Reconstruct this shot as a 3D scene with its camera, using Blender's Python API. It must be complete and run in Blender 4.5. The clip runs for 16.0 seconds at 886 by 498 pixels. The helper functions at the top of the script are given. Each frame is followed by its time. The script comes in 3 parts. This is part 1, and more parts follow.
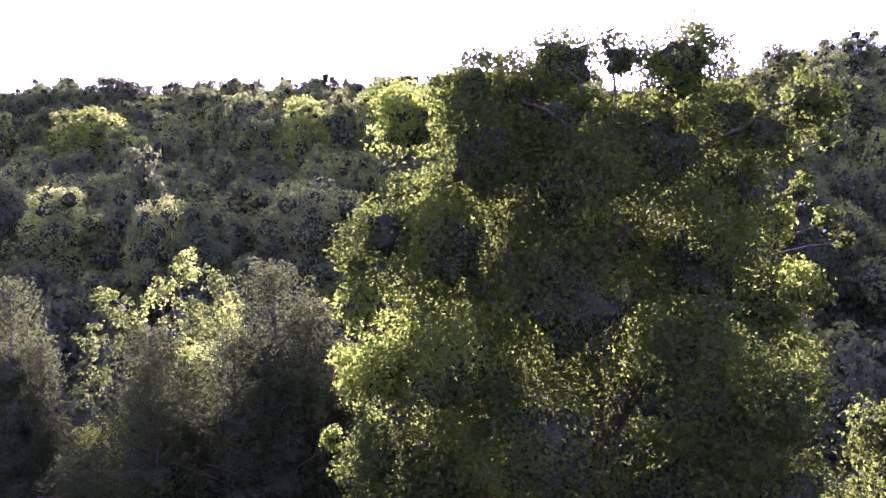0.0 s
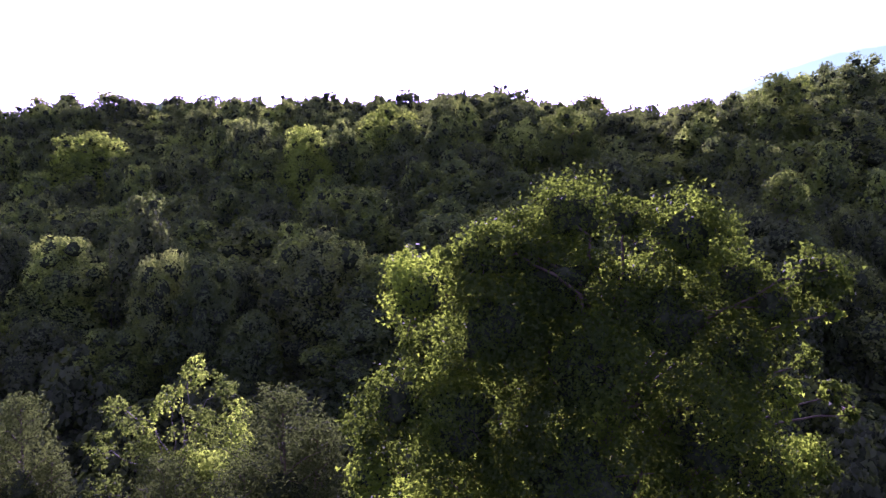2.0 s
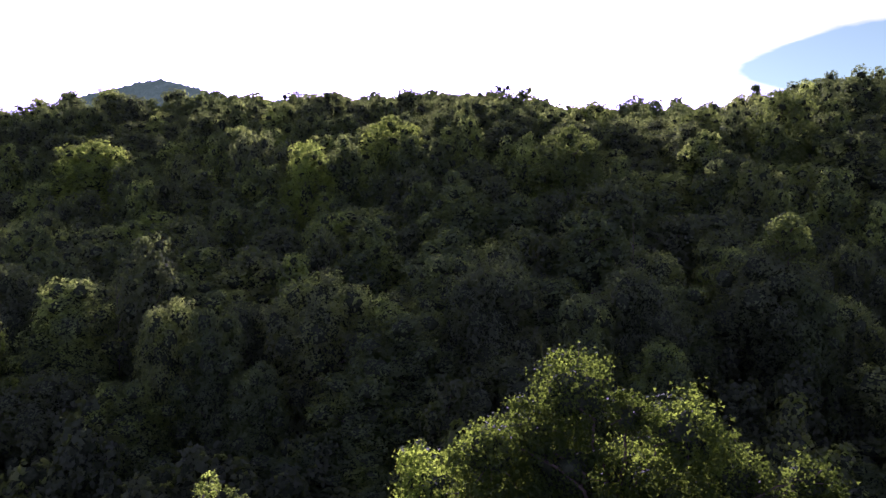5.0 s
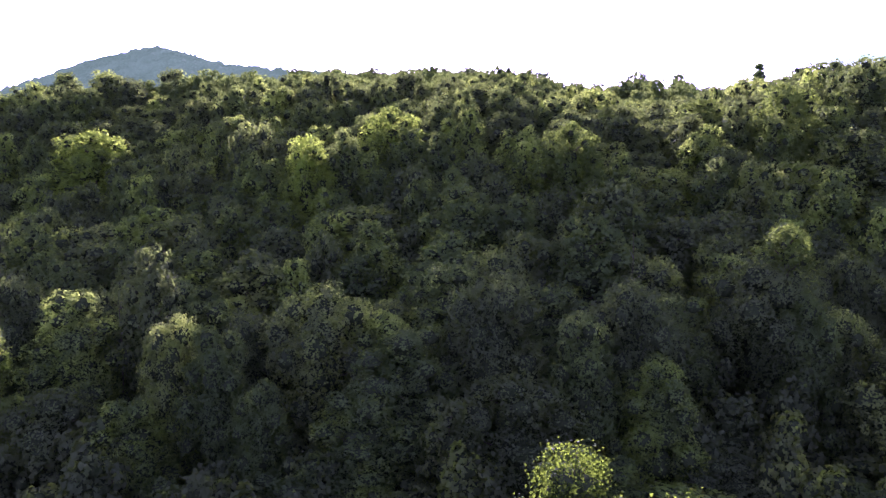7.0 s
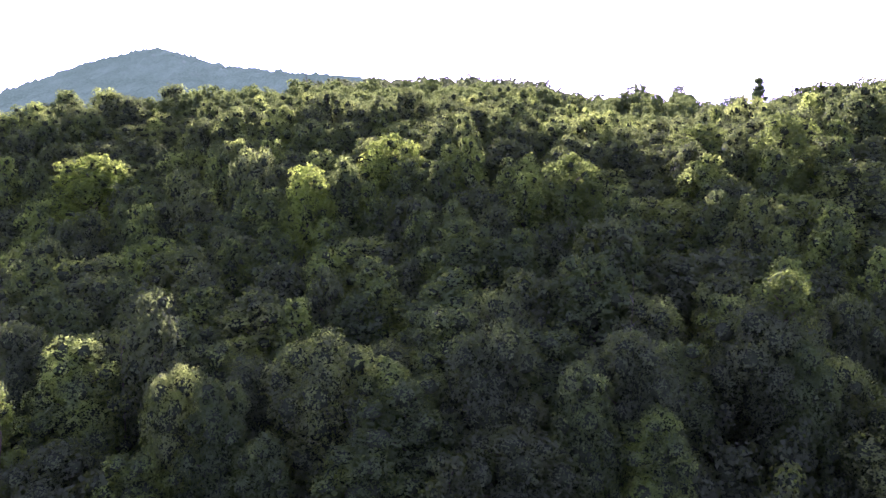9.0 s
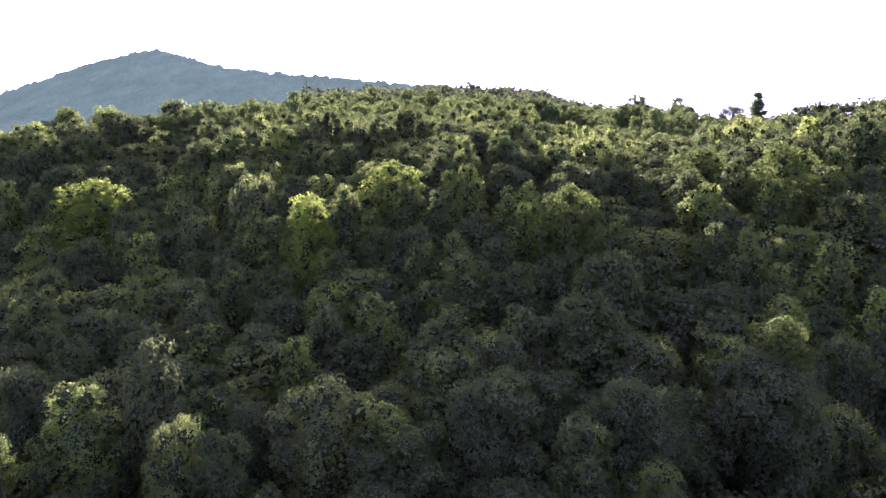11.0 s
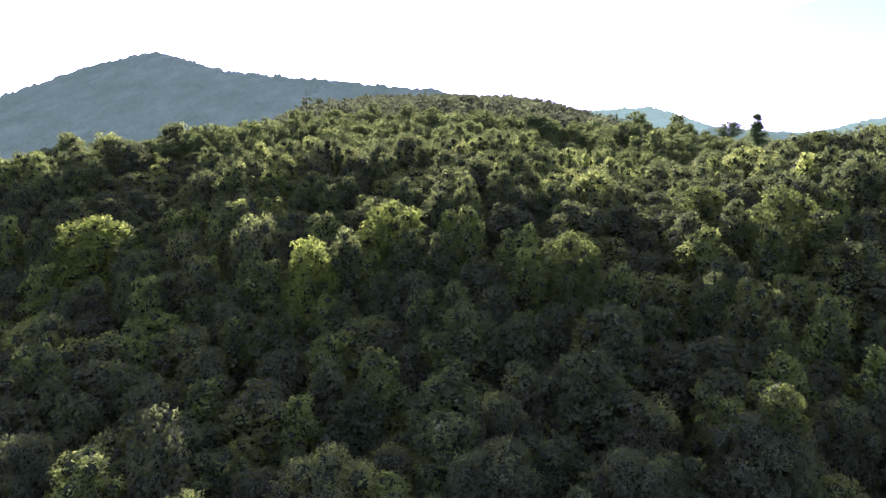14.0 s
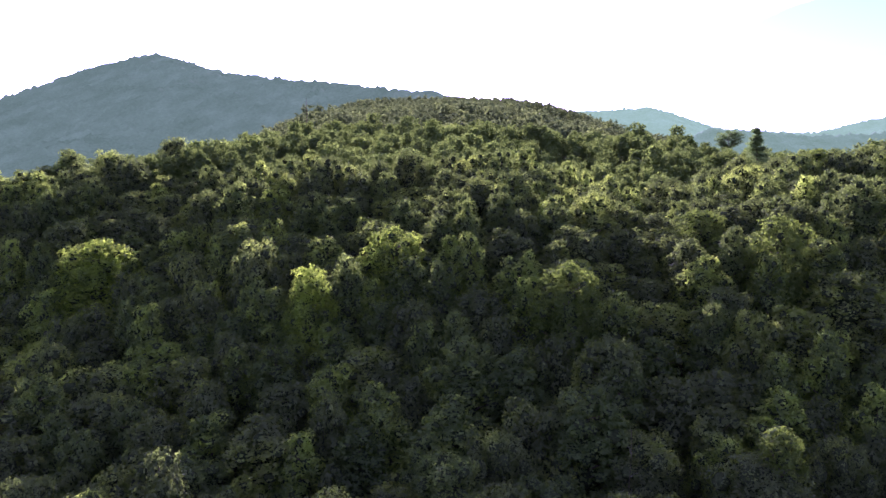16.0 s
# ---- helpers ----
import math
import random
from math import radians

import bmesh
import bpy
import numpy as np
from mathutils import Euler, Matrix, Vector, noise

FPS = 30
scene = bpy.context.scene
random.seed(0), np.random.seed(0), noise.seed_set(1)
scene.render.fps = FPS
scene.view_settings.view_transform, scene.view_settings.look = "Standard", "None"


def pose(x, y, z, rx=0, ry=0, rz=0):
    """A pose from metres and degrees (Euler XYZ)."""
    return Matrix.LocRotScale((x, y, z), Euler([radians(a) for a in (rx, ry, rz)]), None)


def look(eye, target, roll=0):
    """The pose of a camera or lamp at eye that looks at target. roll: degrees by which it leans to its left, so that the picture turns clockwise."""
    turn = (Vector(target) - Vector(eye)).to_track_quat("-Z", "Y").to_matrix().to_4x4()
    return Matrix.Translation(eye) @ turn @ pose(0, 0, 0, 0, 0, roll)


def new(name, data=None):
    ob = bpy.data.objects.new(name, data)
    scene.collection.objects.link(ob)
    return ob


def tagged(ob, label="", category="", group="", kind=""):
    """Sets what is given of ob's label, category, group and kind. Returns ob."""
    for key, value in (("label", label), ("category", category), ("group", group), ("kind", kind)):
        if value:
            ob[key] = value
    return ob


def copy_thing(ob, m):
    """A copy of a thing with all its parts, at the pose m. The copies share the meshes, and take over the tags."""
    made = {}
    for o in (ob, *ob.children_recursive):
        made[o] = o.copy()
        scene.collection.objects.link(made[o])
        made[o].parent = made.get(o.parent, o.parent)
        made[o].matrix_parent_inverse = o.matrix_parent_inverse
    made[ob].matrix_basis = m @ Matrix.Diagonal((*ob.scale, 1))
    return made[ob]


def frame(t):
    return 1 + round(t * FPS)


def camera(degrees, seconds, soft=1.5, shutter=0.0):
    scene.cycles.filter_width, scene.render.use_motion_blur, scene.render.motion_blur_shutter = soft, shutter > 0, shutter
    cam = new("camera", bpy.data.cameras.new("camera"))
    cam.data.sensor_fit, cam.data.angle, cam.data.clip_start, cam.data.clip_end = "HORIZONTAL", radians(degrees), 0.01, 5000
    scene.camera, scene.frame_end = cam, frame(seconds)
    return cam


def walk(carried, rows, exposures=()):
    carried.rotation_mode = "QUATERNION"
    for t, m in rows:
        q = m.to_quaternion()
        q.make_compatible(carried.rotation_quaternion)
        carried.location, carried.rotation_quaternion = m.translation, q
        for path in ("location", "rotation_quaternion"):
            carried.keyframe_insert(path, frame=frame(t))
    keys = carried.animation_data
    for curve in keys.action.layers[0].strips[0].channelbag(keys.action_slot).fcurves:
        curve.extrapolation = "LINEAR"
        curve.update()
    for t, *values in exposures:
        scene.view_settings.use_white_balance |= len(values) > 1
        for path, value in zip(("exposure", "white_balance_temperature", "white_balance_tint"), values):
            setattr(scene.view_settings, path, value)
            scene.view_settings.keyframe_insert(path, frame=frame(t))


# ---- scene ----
cam = camera(65.5, 16.0, 1.4)
# the drone climbs straight up, and tips its lens down on the way
# seconds, x, y, z, yaw, pitch, roll
ROWS = [
    (0.0, 0.000, -0.000, 22.001, -0.028, 0.000, -0.017),
    (0.5, -0.057, -0.024, 23.287, -0.024, 0.000, -0.032),
    (1.0, -0.122, -0.077, 24.570, -0.029, 0.000, -0.011),
    (1.5, -0.213, -0.155, 25.868, -0.044, 0.000, 0.001),
    (2.0, -0.325, -0.261, 27.157, -0.053, 0.000, -0.002),
    (2.5, -0.448, -0.406, 28.466, -0.057, 0.000, -0.007),
    (3.0, -0.580, -0.566, 29.784, -0.063, 0.000, -0.022),
    (4.2, -0.586, -0.691, 32.524, -0.001, -0.120, -0.077),
    (4.8, -0.588, -0.754, 33.895, 0.031, -1.450, -0.104),
    (5.3, -0.591, -0.806, 35.037, 0.057, -3.030, -0.126),
    (5.5, -0.591, -0.827, 35.494, 0.067, -3.762, -0.136),
    (6.0, -0.604, -0.779, 36.736, 0.049, -4.740, -0.075),
    (6.5, -0.611, -0.699, 37.966, 0.049, -4.775, -0.068),
    (7.0, -0.612, -0.619, 39.185, 0.049, -4.775, -0.057),
    (7.5, -0.617, -0.548, 40.405, 0.049, -4.775, -0.049),
    (8.0, -0.634, -0.506, 41.672, 0.050, -4.775, -0.041),
    (8.5, -0.646, -0.501, 42.915, 0.053, -4.775, -0.029),
    (9.0, -0.645, -0.518, 44.208, 0.059, -4.775, -0.018),
    (11.5, -0.791, -0.531, 50.571, 0.016, -4.775, 0.028),
    (12.0, -0.834, -0.558, 51.894, -0.001, -4.775, 0.003),
    (12.5, -0.850, -0.554, 53.176, -0.009, -4.775, 0.013),
    (13.0, -0.855, -0.543, 54.453, -0.009, -4.775, 0.030),
    (13.5, -0.870, -0.550, 55.732, -0.009, -4.775, 0.044),
    (14.0, -0.889, -0.558, 56.991, -0.010, -4.775, 0.065),
    (14.5, -0.900, -0.563, 58.258, -0.009, -4.775, 0.089),
    (15.0, -0.899, -0.582, 59.529, -0.007, -4.775, 0.108),
    (15.5, -0.896, -0.601, 60.786, -0.005, -4.775, 0.121),
    (16.0, -0.907, -0.606, 61.998, -0.007, -4.775, 0.130),
]
EXPOSURES = [(0.0, 3.0, 5100, 130), (0.5, 2.65, 5100, 124), (1.0, 2.3, 5100, 118), (2.0, 1.75, 5100, 112), (3.0, 1.6, 5100, 110), (5.5, 1.2, 5100, 102), (6.5, 2.15, 5100, 102), (9.0, 2.55, 5100, 102), (12.0, 2.25, 5100, 98), (16.0, 2.0, 5100, 94)]
walk(cam, [(t, pose(x, y, z, 90 + pitch, roll, yaw)) for t, x, y, z, yaw, pitch, roll in ROWS], EXPOSURES)

# ---- world and sun: low sun ahead, just above the ridge ----
SUN_UP, SUN_LEFT = 19.6, 2.8
world = bpy.data.worlds.new("evening_sky")
scene.world = world
world.use_nodes = True
wn, wl = world.node_tree.nodes, world.node_tree.links
wn.clear()
sky = wn.new("ShaderNodeTexSky")
sky.sky_type, sky.sun_disc = "NISHITA", False
sky.sun_elevation, sky.sun_rotation = radians(SUN_UP), radians(-SUN_LEFT)
sky.air_density, sky.dust_density, sky.ozone_density = 1.0, 0.3, 1.0
sun_way = Vector((-math.sin(radians(SUN_LEFT)) * math.cos(radians(SUN_UP)), math.cos(radians(SUN_LEFT)) * math.cos(radians(SUN_UP)), math.sin(radians(SUN_UP))))
# thin broken cloud over the clear sky, thickest round the sun
w_coord = wn.new("ShaderNodeTexCoord")
w_map = wn.new("ShaderNodeMapping")
w_map.inputs["Scale"].default_value = (1.0, 1.0, 4.5)
w_map.inputs["Location"].default_value = (0.35, 0.0, 0.1)
w_noise = wn.new("ShaderNodeTexNoise")
w_noise.inputs["Scale"].default_value, w_noise.inputs["Detail"].default_value, w_noise.inputs["Roughness"].default_value = 2.4, 9.0, 0.55
w_dot = wn.new("ShaderNodeVectorMath")
w_dot.operation = "DOT_PRODUCT"
w_dot.inputs[1].default_value = sun_way
w_near = wn.new("ShaderNodeMapRange")
w_near.inputs["From Min"].default_value, w_near.inputs["From Max"].default_value = 0.72, 0.95
w_near.inputs["To Min"].default_value, w_near.inputs["To Max"].default_value = -0.08, 0.34
w_add = wn.new("ShaderNodeMath")
# a clear break in the cloud, low to the right of the sun
w_flat = wn.new("ShaderNodeVectorMath")
w_flat.operation = "MULTIPLY"
w_flat.inputs[1].default_value = (1.0, 1.0, 3.6)
w_gap = wn.new("ShaderNodeVectorMath")
w_gap.operation = "DISTANCE"
w_gap.inputs[1].default_value = (math.sin(radians(31)) * math.cos(radians(11.6)), math.cos(radians(31)) * math.cos(radians(11.6)), 3.6 * math.sin(radians(11.6)))
w_open = wn.new("ShaderNodeMapRange")
w_open.inputs["From Min"].default_value, w_open.inputs["From Max"].default_value = 0.06, 0.21
w_open.inputs["To Min"].default_value, w_open.inputs["To Max"].default_value = -0.72, 0.0
w_sum = wn.new("ShaderNodeMath")
wl.new(w_coord.outputs["Generated"], w_flat.inputs[0])
wl.new(w_flat.outputs["Vector"], w_gap.inputs[0])
wl.new(w_gap.outputs["Value"], w_open.inputs["Value"])
wl.new(w_open.outputs["Result"], w_sum.inputs[1])
w_ramp = wn.new("ShaderNodeValToRGB")
w_ramp.color_ramp.elements[0].position, w_ramp.color_ramp.elements[1].position = 0.32, 0.78
w_ramp.color_ramp.elements[0].color = (0.05, 0.05, 0.05, 1)
w_veil = wn.new("ShaderNodeMix")
w_veil.data_type, w_veil.blend_type = "RGBA", "MULTIPLY"
w_veil.inputs["Factor"].default_value = 1.0
w_veil.inputs["B"].default_value = (0.27, 0.56, 0.16, 1)
w_grey = wn.new("ShaderNodeRGBToBW")
w_tint = wn.new("ShaderNodeMix")
w_tint.data_type, w_tint.blend_type = "RGBA", "MULTIPLY"
w_tint.inputs["Factor"].default_value = 1.0
w_tint.inputs["B"].default_value = (3.8, 3.8, 3.85, 1)
w_mix = wn.new("ShaderNodeMix")
w_mix.data_type = "RGBA"
w_back = wn.new("ShaderNodeBackground")
w_back.inputs["Strength"].default_value = 0.08
w_out = wn.new("ShaderNodeOutputWorld")
wl.new(w_coord.outputs["Generated"], w_map.inputs["Vector"])
wl.new(w_map.outputs["Vector"], w_noise.inputs["Vector"])
wl.new(w_coord.outputs["Generated"], w_dot.inputs[0])
wl.new(w_dot.outputs["Value"], w_near.inputs["Value"])
wl.new(w_noise.outputs["Fac"], w_add.inputs[0])
wl.new(w_near.outputs["Result"], w_add.inputs[1])
wl.new(w_add.outputs[0], w_sum.inputs[0])
wl.new(w_sum.outputs[0], w_ramp.inputs["Fac"])
wl.new(w_ramp.outputs["Color"], w_mix.inputs["Factor"])
wl.new(sky.outputs["Color"], w_grey.inputs["Color"])
wl.new(w_grey.outputs["Val"], w_tint.inputs["A"])
wl.new(sky.outputs["Color"], w_veil.inputs["A"])
wl.new(w_veil.outputs["Result"], w_mix.inputs["A"])
wl.new(w_tint.outputs["Result"], w_mix.inputs["B"])
# thin grey streaks of low cloud over the horizon
w_low = wn.new("ShaderNodeMapping")
w_low.inputs["Scale"].default_value = (1.0, 1.0, 8.0)
w_low.inputs["Location"].default_value = (0.2, 0.6, 0.0)
w_streak = wn.new("ShaderNodeTexNoise")
w_streak.inputs["Scale"].default_value, w_streak.inputs["Detail"].default_value = 7.0, 12.0
w_thin = wn.new("ShaderNodeMapRange")
w_thin.inputs["From Min"].default_value, w_thin.inputs["From Max"].default_value = 0.22, 0.72
w_parts = wn.new("ShaderNodeSeparateXYZ")
w_rise = wn.new("ShaderNodeMapRange")
w_rise.inputs["From Min"].default_value, w_rise.inputs["From Max"].default_value = 0.165, 0.118
w_both = wn.new("ShaderNodeMath")
w_both.operation = "MULTIPLY"
w_bank = wn.new("ShaderNodeMix")
w_bank.data_type = "RGBA"
w_bank.inputs["B"].default_value = (1.55, 3.0, 1.28, 1)
wl.new(w_coord.outputs["Generated"], w_low.inputs["Vector"])
wl.new(w_low.outputs["Vector"], w_streak.inputs["Vector"])
wl.new(w_streak.outputs["Fac"], w_thin.inputs["Value"])
wl.new(w_coord.outputs["Generated"], w_parts.inputs["Vector"])
wl.new(w_parts.outputs["Z"], w_rise.inputs["Value"])
wl.new(w_thin.outputs["Result"], w_both.inputs[0])
wl.new(w_rise.outputs["Result"], w_both.inputs[1])
wl.new(w_both.outputs[0], w_bank.inputs["Factor"])
wl.new(w_mix.outputs["Result"], w_bank.inputs["A"])
wl.new(w_bank.outputs["Result"], w_back.inputs["Color"])
wl.new(w_back.outputs["Background"], w_out.inputs["Surface"])

sun = new("sun", bpy.data.lights.new("sun", "SUN"))
sun.data.energy, sun.data.angle, sun.data.color = 5.0, radians(0.5), (1.0, 0.93, 0.80)
sun.matrix_world = look(sun_way * 300, (0, 0, 0))


# ---- materials ----
def material(name):
    m = bpy.data.materials.new(name)
    m.use_nodes = True
    m.node_tree.nodes.clear()
    return m, m.node_tree.nodes, m.node_tree.links


def leaf_material(name, face, glow, gloss=0.06, patch=0.13, rough=0.45):
    """Leaves: matt face, light coming through from behind, a little waxy gloss; hue varies from tree to tree and leaf to leaf."""
    m, n, l = material(name)
    geo, info = n.new("ShaderNodeNewGeometry"), n.new("ShaderNodeObjectInfo")
    noise_tex = n.new("ShaderNodeTexNoise")
    noise_tex.inputs["Scale"].default_value, noise_tex.inputs["Detail"].default_value = patch, 2.0
    l.new(geo.outputs["Position"], noise_tex.inputs["Vector"])
    tree_part = n.new("ShaderNodeMath")
    tree_part.operation = "MULTIPLY_ADD"
    tree_part.inputs[1].default_value = 0.45
    l.new(info.outputs["Random"], tree_part.inputs[0])
    l.new(noise_tex.outputs["Fac"], tree_part.inputs[2])
    leaf_part = n.new("ShaderNodeMath")
    leaf_part.operation = "MULTIPLY_ADD"
    leaf_part.inputs[1].default_value = 0.07
    l.new(geo.outputs["Random Per Island"], leaf_part.inputs[0])
    l.new(tree_part.outputs[0], leaf_part.inputs[2])
    shades = []
    for (r, g, b), lift in ((face, 1.25), (glow, 2.3)):
        ramp = n.new("ShaderNodeValToRGB")
        stops = ramp.color_ramp.elements
        stops.new(0.82)
        stops[0].position, stops[1].position, stops[2].position = 0.5, 0.82, 1.0
        stops[0].color = (r * 0.78, g * 0.80, b * 0.88, 1)
        stops[1].color = (r, g, b, 1)
        stops[2].color = (r * lift * 1.05, g * lift, b * lift * 0.8, 1)
        l.new(leaf_part.outputs[0], ramp.inputs["Fac"])
        shades.append(ramp)
    diffuse, through_leaf, shine = n.new("ShaderNodeBsdfDiffuse"), n.new("ShaderNodeBsdfTranslucent"), n.new("ShaderNodeBsdfGlossy")
    shine.inputs["Roughness"].default_value = rough
    shine.inputs["Color"].default_value = (1, 1, 1, 1)
    l.new(shades[0].outputs["Color"], diffuse.inputs["Color"])
    l.new(shades[1].outputs["Color"], through_leaf.inputs["Color"])
    both, coat, out = n.new("ShaderNodeAddShader"), n.new("ShaderNodeMixShader"), n.new("ShaderNodeOutputMaterial")
    l.new(diffuse.outputs[0], both.inputs[0])
    l.new(through_leaf.outputs[0], both.inputs[1])
    coat.inputs["Fac"].default_value = gloss
    l.new(both.outputs[0], coat.inputs[1])
    l.new(shine.outputs[0], coat.inputs[2])
    l.new(coat.outputs[0], out.inputs["Surface"])
    return m


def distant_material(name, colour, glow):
    """Woods kilometres away, part of the backdrop: matt green, with the haze of the air in front of them put in as a
    faint glow.
    """
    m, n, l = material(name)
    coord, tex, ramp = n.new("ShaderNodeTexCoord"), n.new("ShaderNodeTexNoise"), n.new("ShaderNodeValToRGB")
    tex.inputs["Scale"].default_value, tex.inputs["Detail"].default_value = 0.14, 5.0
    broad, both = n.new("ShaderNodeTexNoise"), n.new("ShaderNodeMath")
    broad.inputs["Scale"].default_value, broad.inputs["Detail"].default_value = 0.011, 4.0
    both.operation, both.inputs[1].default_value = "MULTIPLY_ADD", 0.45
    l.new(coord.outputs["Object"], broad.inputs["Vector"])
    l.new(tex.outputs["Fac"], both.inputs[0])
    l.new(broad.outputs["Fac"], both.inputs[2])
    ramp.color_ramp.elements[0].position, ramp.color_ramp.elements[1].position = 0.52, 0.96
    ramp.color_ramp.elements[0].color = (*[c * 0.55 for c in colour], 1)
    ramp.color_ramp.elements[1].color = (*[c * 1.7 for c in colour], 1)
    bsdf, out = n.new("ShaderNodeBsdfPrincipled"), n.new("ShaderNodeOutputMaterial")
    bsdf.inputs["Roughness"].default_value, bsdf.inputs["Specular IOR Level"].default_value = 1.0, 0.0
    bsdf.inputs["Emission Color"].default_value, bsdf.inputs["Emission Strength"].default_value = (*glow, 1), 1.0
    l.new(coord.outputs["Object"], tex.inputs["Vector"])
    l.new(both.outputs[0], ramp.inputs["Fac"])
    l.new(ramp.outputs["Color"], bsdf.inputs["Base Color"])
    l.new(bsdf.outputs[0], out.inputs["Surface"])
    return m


def solid_material(name, dark, light, scale, rough=0.9, bump=0.3, detail=6.0, stretch=(1, 1, 1)):
    m, n, l = material(name)
    coord, mapping, tex, ramp = n.new("ShaderNodeTexCoord"), n.new("ShaderNodeMapping"), n.new("ShaderNodeTexNoise"), n.new("ShaderNodeValToRGB")
    mapping.inputs["Scale"].default_value = stretch
    tex.inputs["Scale"].default_value, tex.inputs["Detail"].default_value = scale, detail
    ramp.color_ramp.elements[0].position, ramp.color_ramp.elements[1].position = 0.35, 0.68
    ramp.color_ramp.elements[0].color, ramp.color_ramp.elements[1].color = (*dark, 1), (*light, 1)
    bsdf, bmp, out = n.new("ShaderNodeBsdfPrincipled"), n.new("ShaderNodeBump"), n.new("ShaderNodeOutputMaterial")
    bsdf.inputs["Roughness"].default_value = rough
    bsdf.inputs["Specular IOR Level"].default_value = 0.3 if rough < 0.95 else 0.0
    bmp.inputs["Strength"].default_value = bump
    l.new(coord.outputs["Object"], mapping.inputs["Vector"])
    l.new(mapping.outputs["Vector"], tex.inputs["Vector"])
    l.new(tex.outputs["Fac"], ramp.inputs["Fac"])
    l.new(ramp.outputs["Color"], bsdf.inputs["Base Color"])
    l.new(tex.outputs["Fac"], bmp.inputs["Height"])
    l.new(bmp.outputs["Normal"], bsdf.inputs["Normal"])
    l.new(bsdf.outputs[0], out.inputs["Surface"])
    return m


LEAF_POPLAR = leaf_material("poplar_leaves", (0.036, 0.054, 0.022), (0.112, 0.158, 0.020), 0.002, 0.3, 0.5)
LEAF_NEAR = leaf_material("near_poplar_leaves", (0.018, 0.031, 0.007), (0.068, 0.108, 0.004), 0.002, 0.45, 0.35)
# leaves of the sunlit crowns, their sunny yellow put into the colour
LEAF_SUNLIT = leaf_material("sunlit_poplar_leaves", (0.037, 0.055, 0.016), (0.108, 0.158, 0.013), 0.002, 0.3, 0.5)
LEAF_SYCAMORE = leaf_material("sycamore_leaves", (0.030, 0.045, 0.012), (0.084, 0.128, 0.009), 0.002, 0.3, 0.5)
LEAF_OAK = leaf_material("oak_leaves", (0.039, 0.050, 0.026), (0.098, 0.138, 0.018), 0.001)
LEAF_FINE = leaf_material("feathery_leaves", (0.019, 0.028, 0.009), (0.042, 0.062, 0.008), 0.002, 0.4)
LEAF_DARK = leaf_material("pine_needles", (0.034, 0.056, 0.022), (0.036, 0.060, 0.014), 0.002)
LEAF_FAR = leaf_material("far_leaves", (0.036, 0.054, 0.022), (0.100, 0.144, 0.018), 0.001, 0.09)
# far leaves toned down: the haze before the ridge is put into the colour
LEAF_HAZED = leaf_material("hazed_ridge_leaves", (0.040, 0.055, 0.030), (0.072, 0.098, 0.022), 0.001, 0.06)
# second colour of each: air haze added as emission
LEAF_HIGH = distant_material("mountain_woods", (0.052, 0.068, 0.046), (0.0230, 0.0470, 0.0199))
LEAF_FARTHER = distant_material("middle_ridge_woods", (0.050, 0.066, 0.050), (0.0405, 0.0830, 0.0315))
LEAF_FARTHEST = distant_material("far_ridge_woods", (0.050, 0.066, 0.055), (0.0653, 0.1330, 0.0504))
# dark core colour: the shade inside the crowns is put into it
CORE_SHADE = solid_material("inner_foliage", (0.019, 0.028, 0.012), (0.043, 0.056, 0.026), 3.6, 1.0, 1.0)
BARK = solid_material("grey_bark", (0.050, 0.037, 0.022), (0.12, 0.092, 0.056), 6.0, 0.9, 0.5, 6.0, (1, 1, 0.2))
BARK_PALE = solid_material("pale_bark", (0.085, 0.075, 0.052), (0.21, 0.19, 0.145), 4.0, 0.8, 0.3, 6.0, (1, 1, 0.3))
FLOOR = solid_material("forest_floor", (0.020, 0.023, 0.011), (0.064, 0.060, 0.030), 0.6, 1.0, 0.6, 10.0)


# ---- land ----
SPINE_Y = np.array([-900, -120, 0, 30, 52, 69, 99, 114, 133, 151, 175, 199, 285, 340, 393, 482, 700, 1210, 1500, 6000.0])
SPINE_Z = np.array([30, 14, 4, 1, 1, 7, 17.5, 23, 33, 39.5, 46, 52.5, 68, 77, 87, 103, 128, 206, 150, 60.0])
# the high ridge: from the back of the spur round to the peak and down its far shoulder
RIDGE = ((35, 1210, 206), (-80, 1543, 268), (-640, 2042, 390), (-1016, 2484, 532), (-1543, 2400, 345), (-2300, 2300, 200))


def smooth(a, b, v):
    t = np.clip((v - a) / (b - a), 0, 1)
    return t * t * (3 - 2 * t)


def ripple(x, y, size, seed):
    a, b = x / size + seed * 1.7, y / size - seed * 2.3
    return np.sin(a + 1.3 * np.sin(b * 0.7)) * np.cos(b + 1.1 * np.sin(a * 0.6))


def fall(v, soft):
    return np.log1p(np.exp(np.clip(v / soft, -40, 40))) * soft


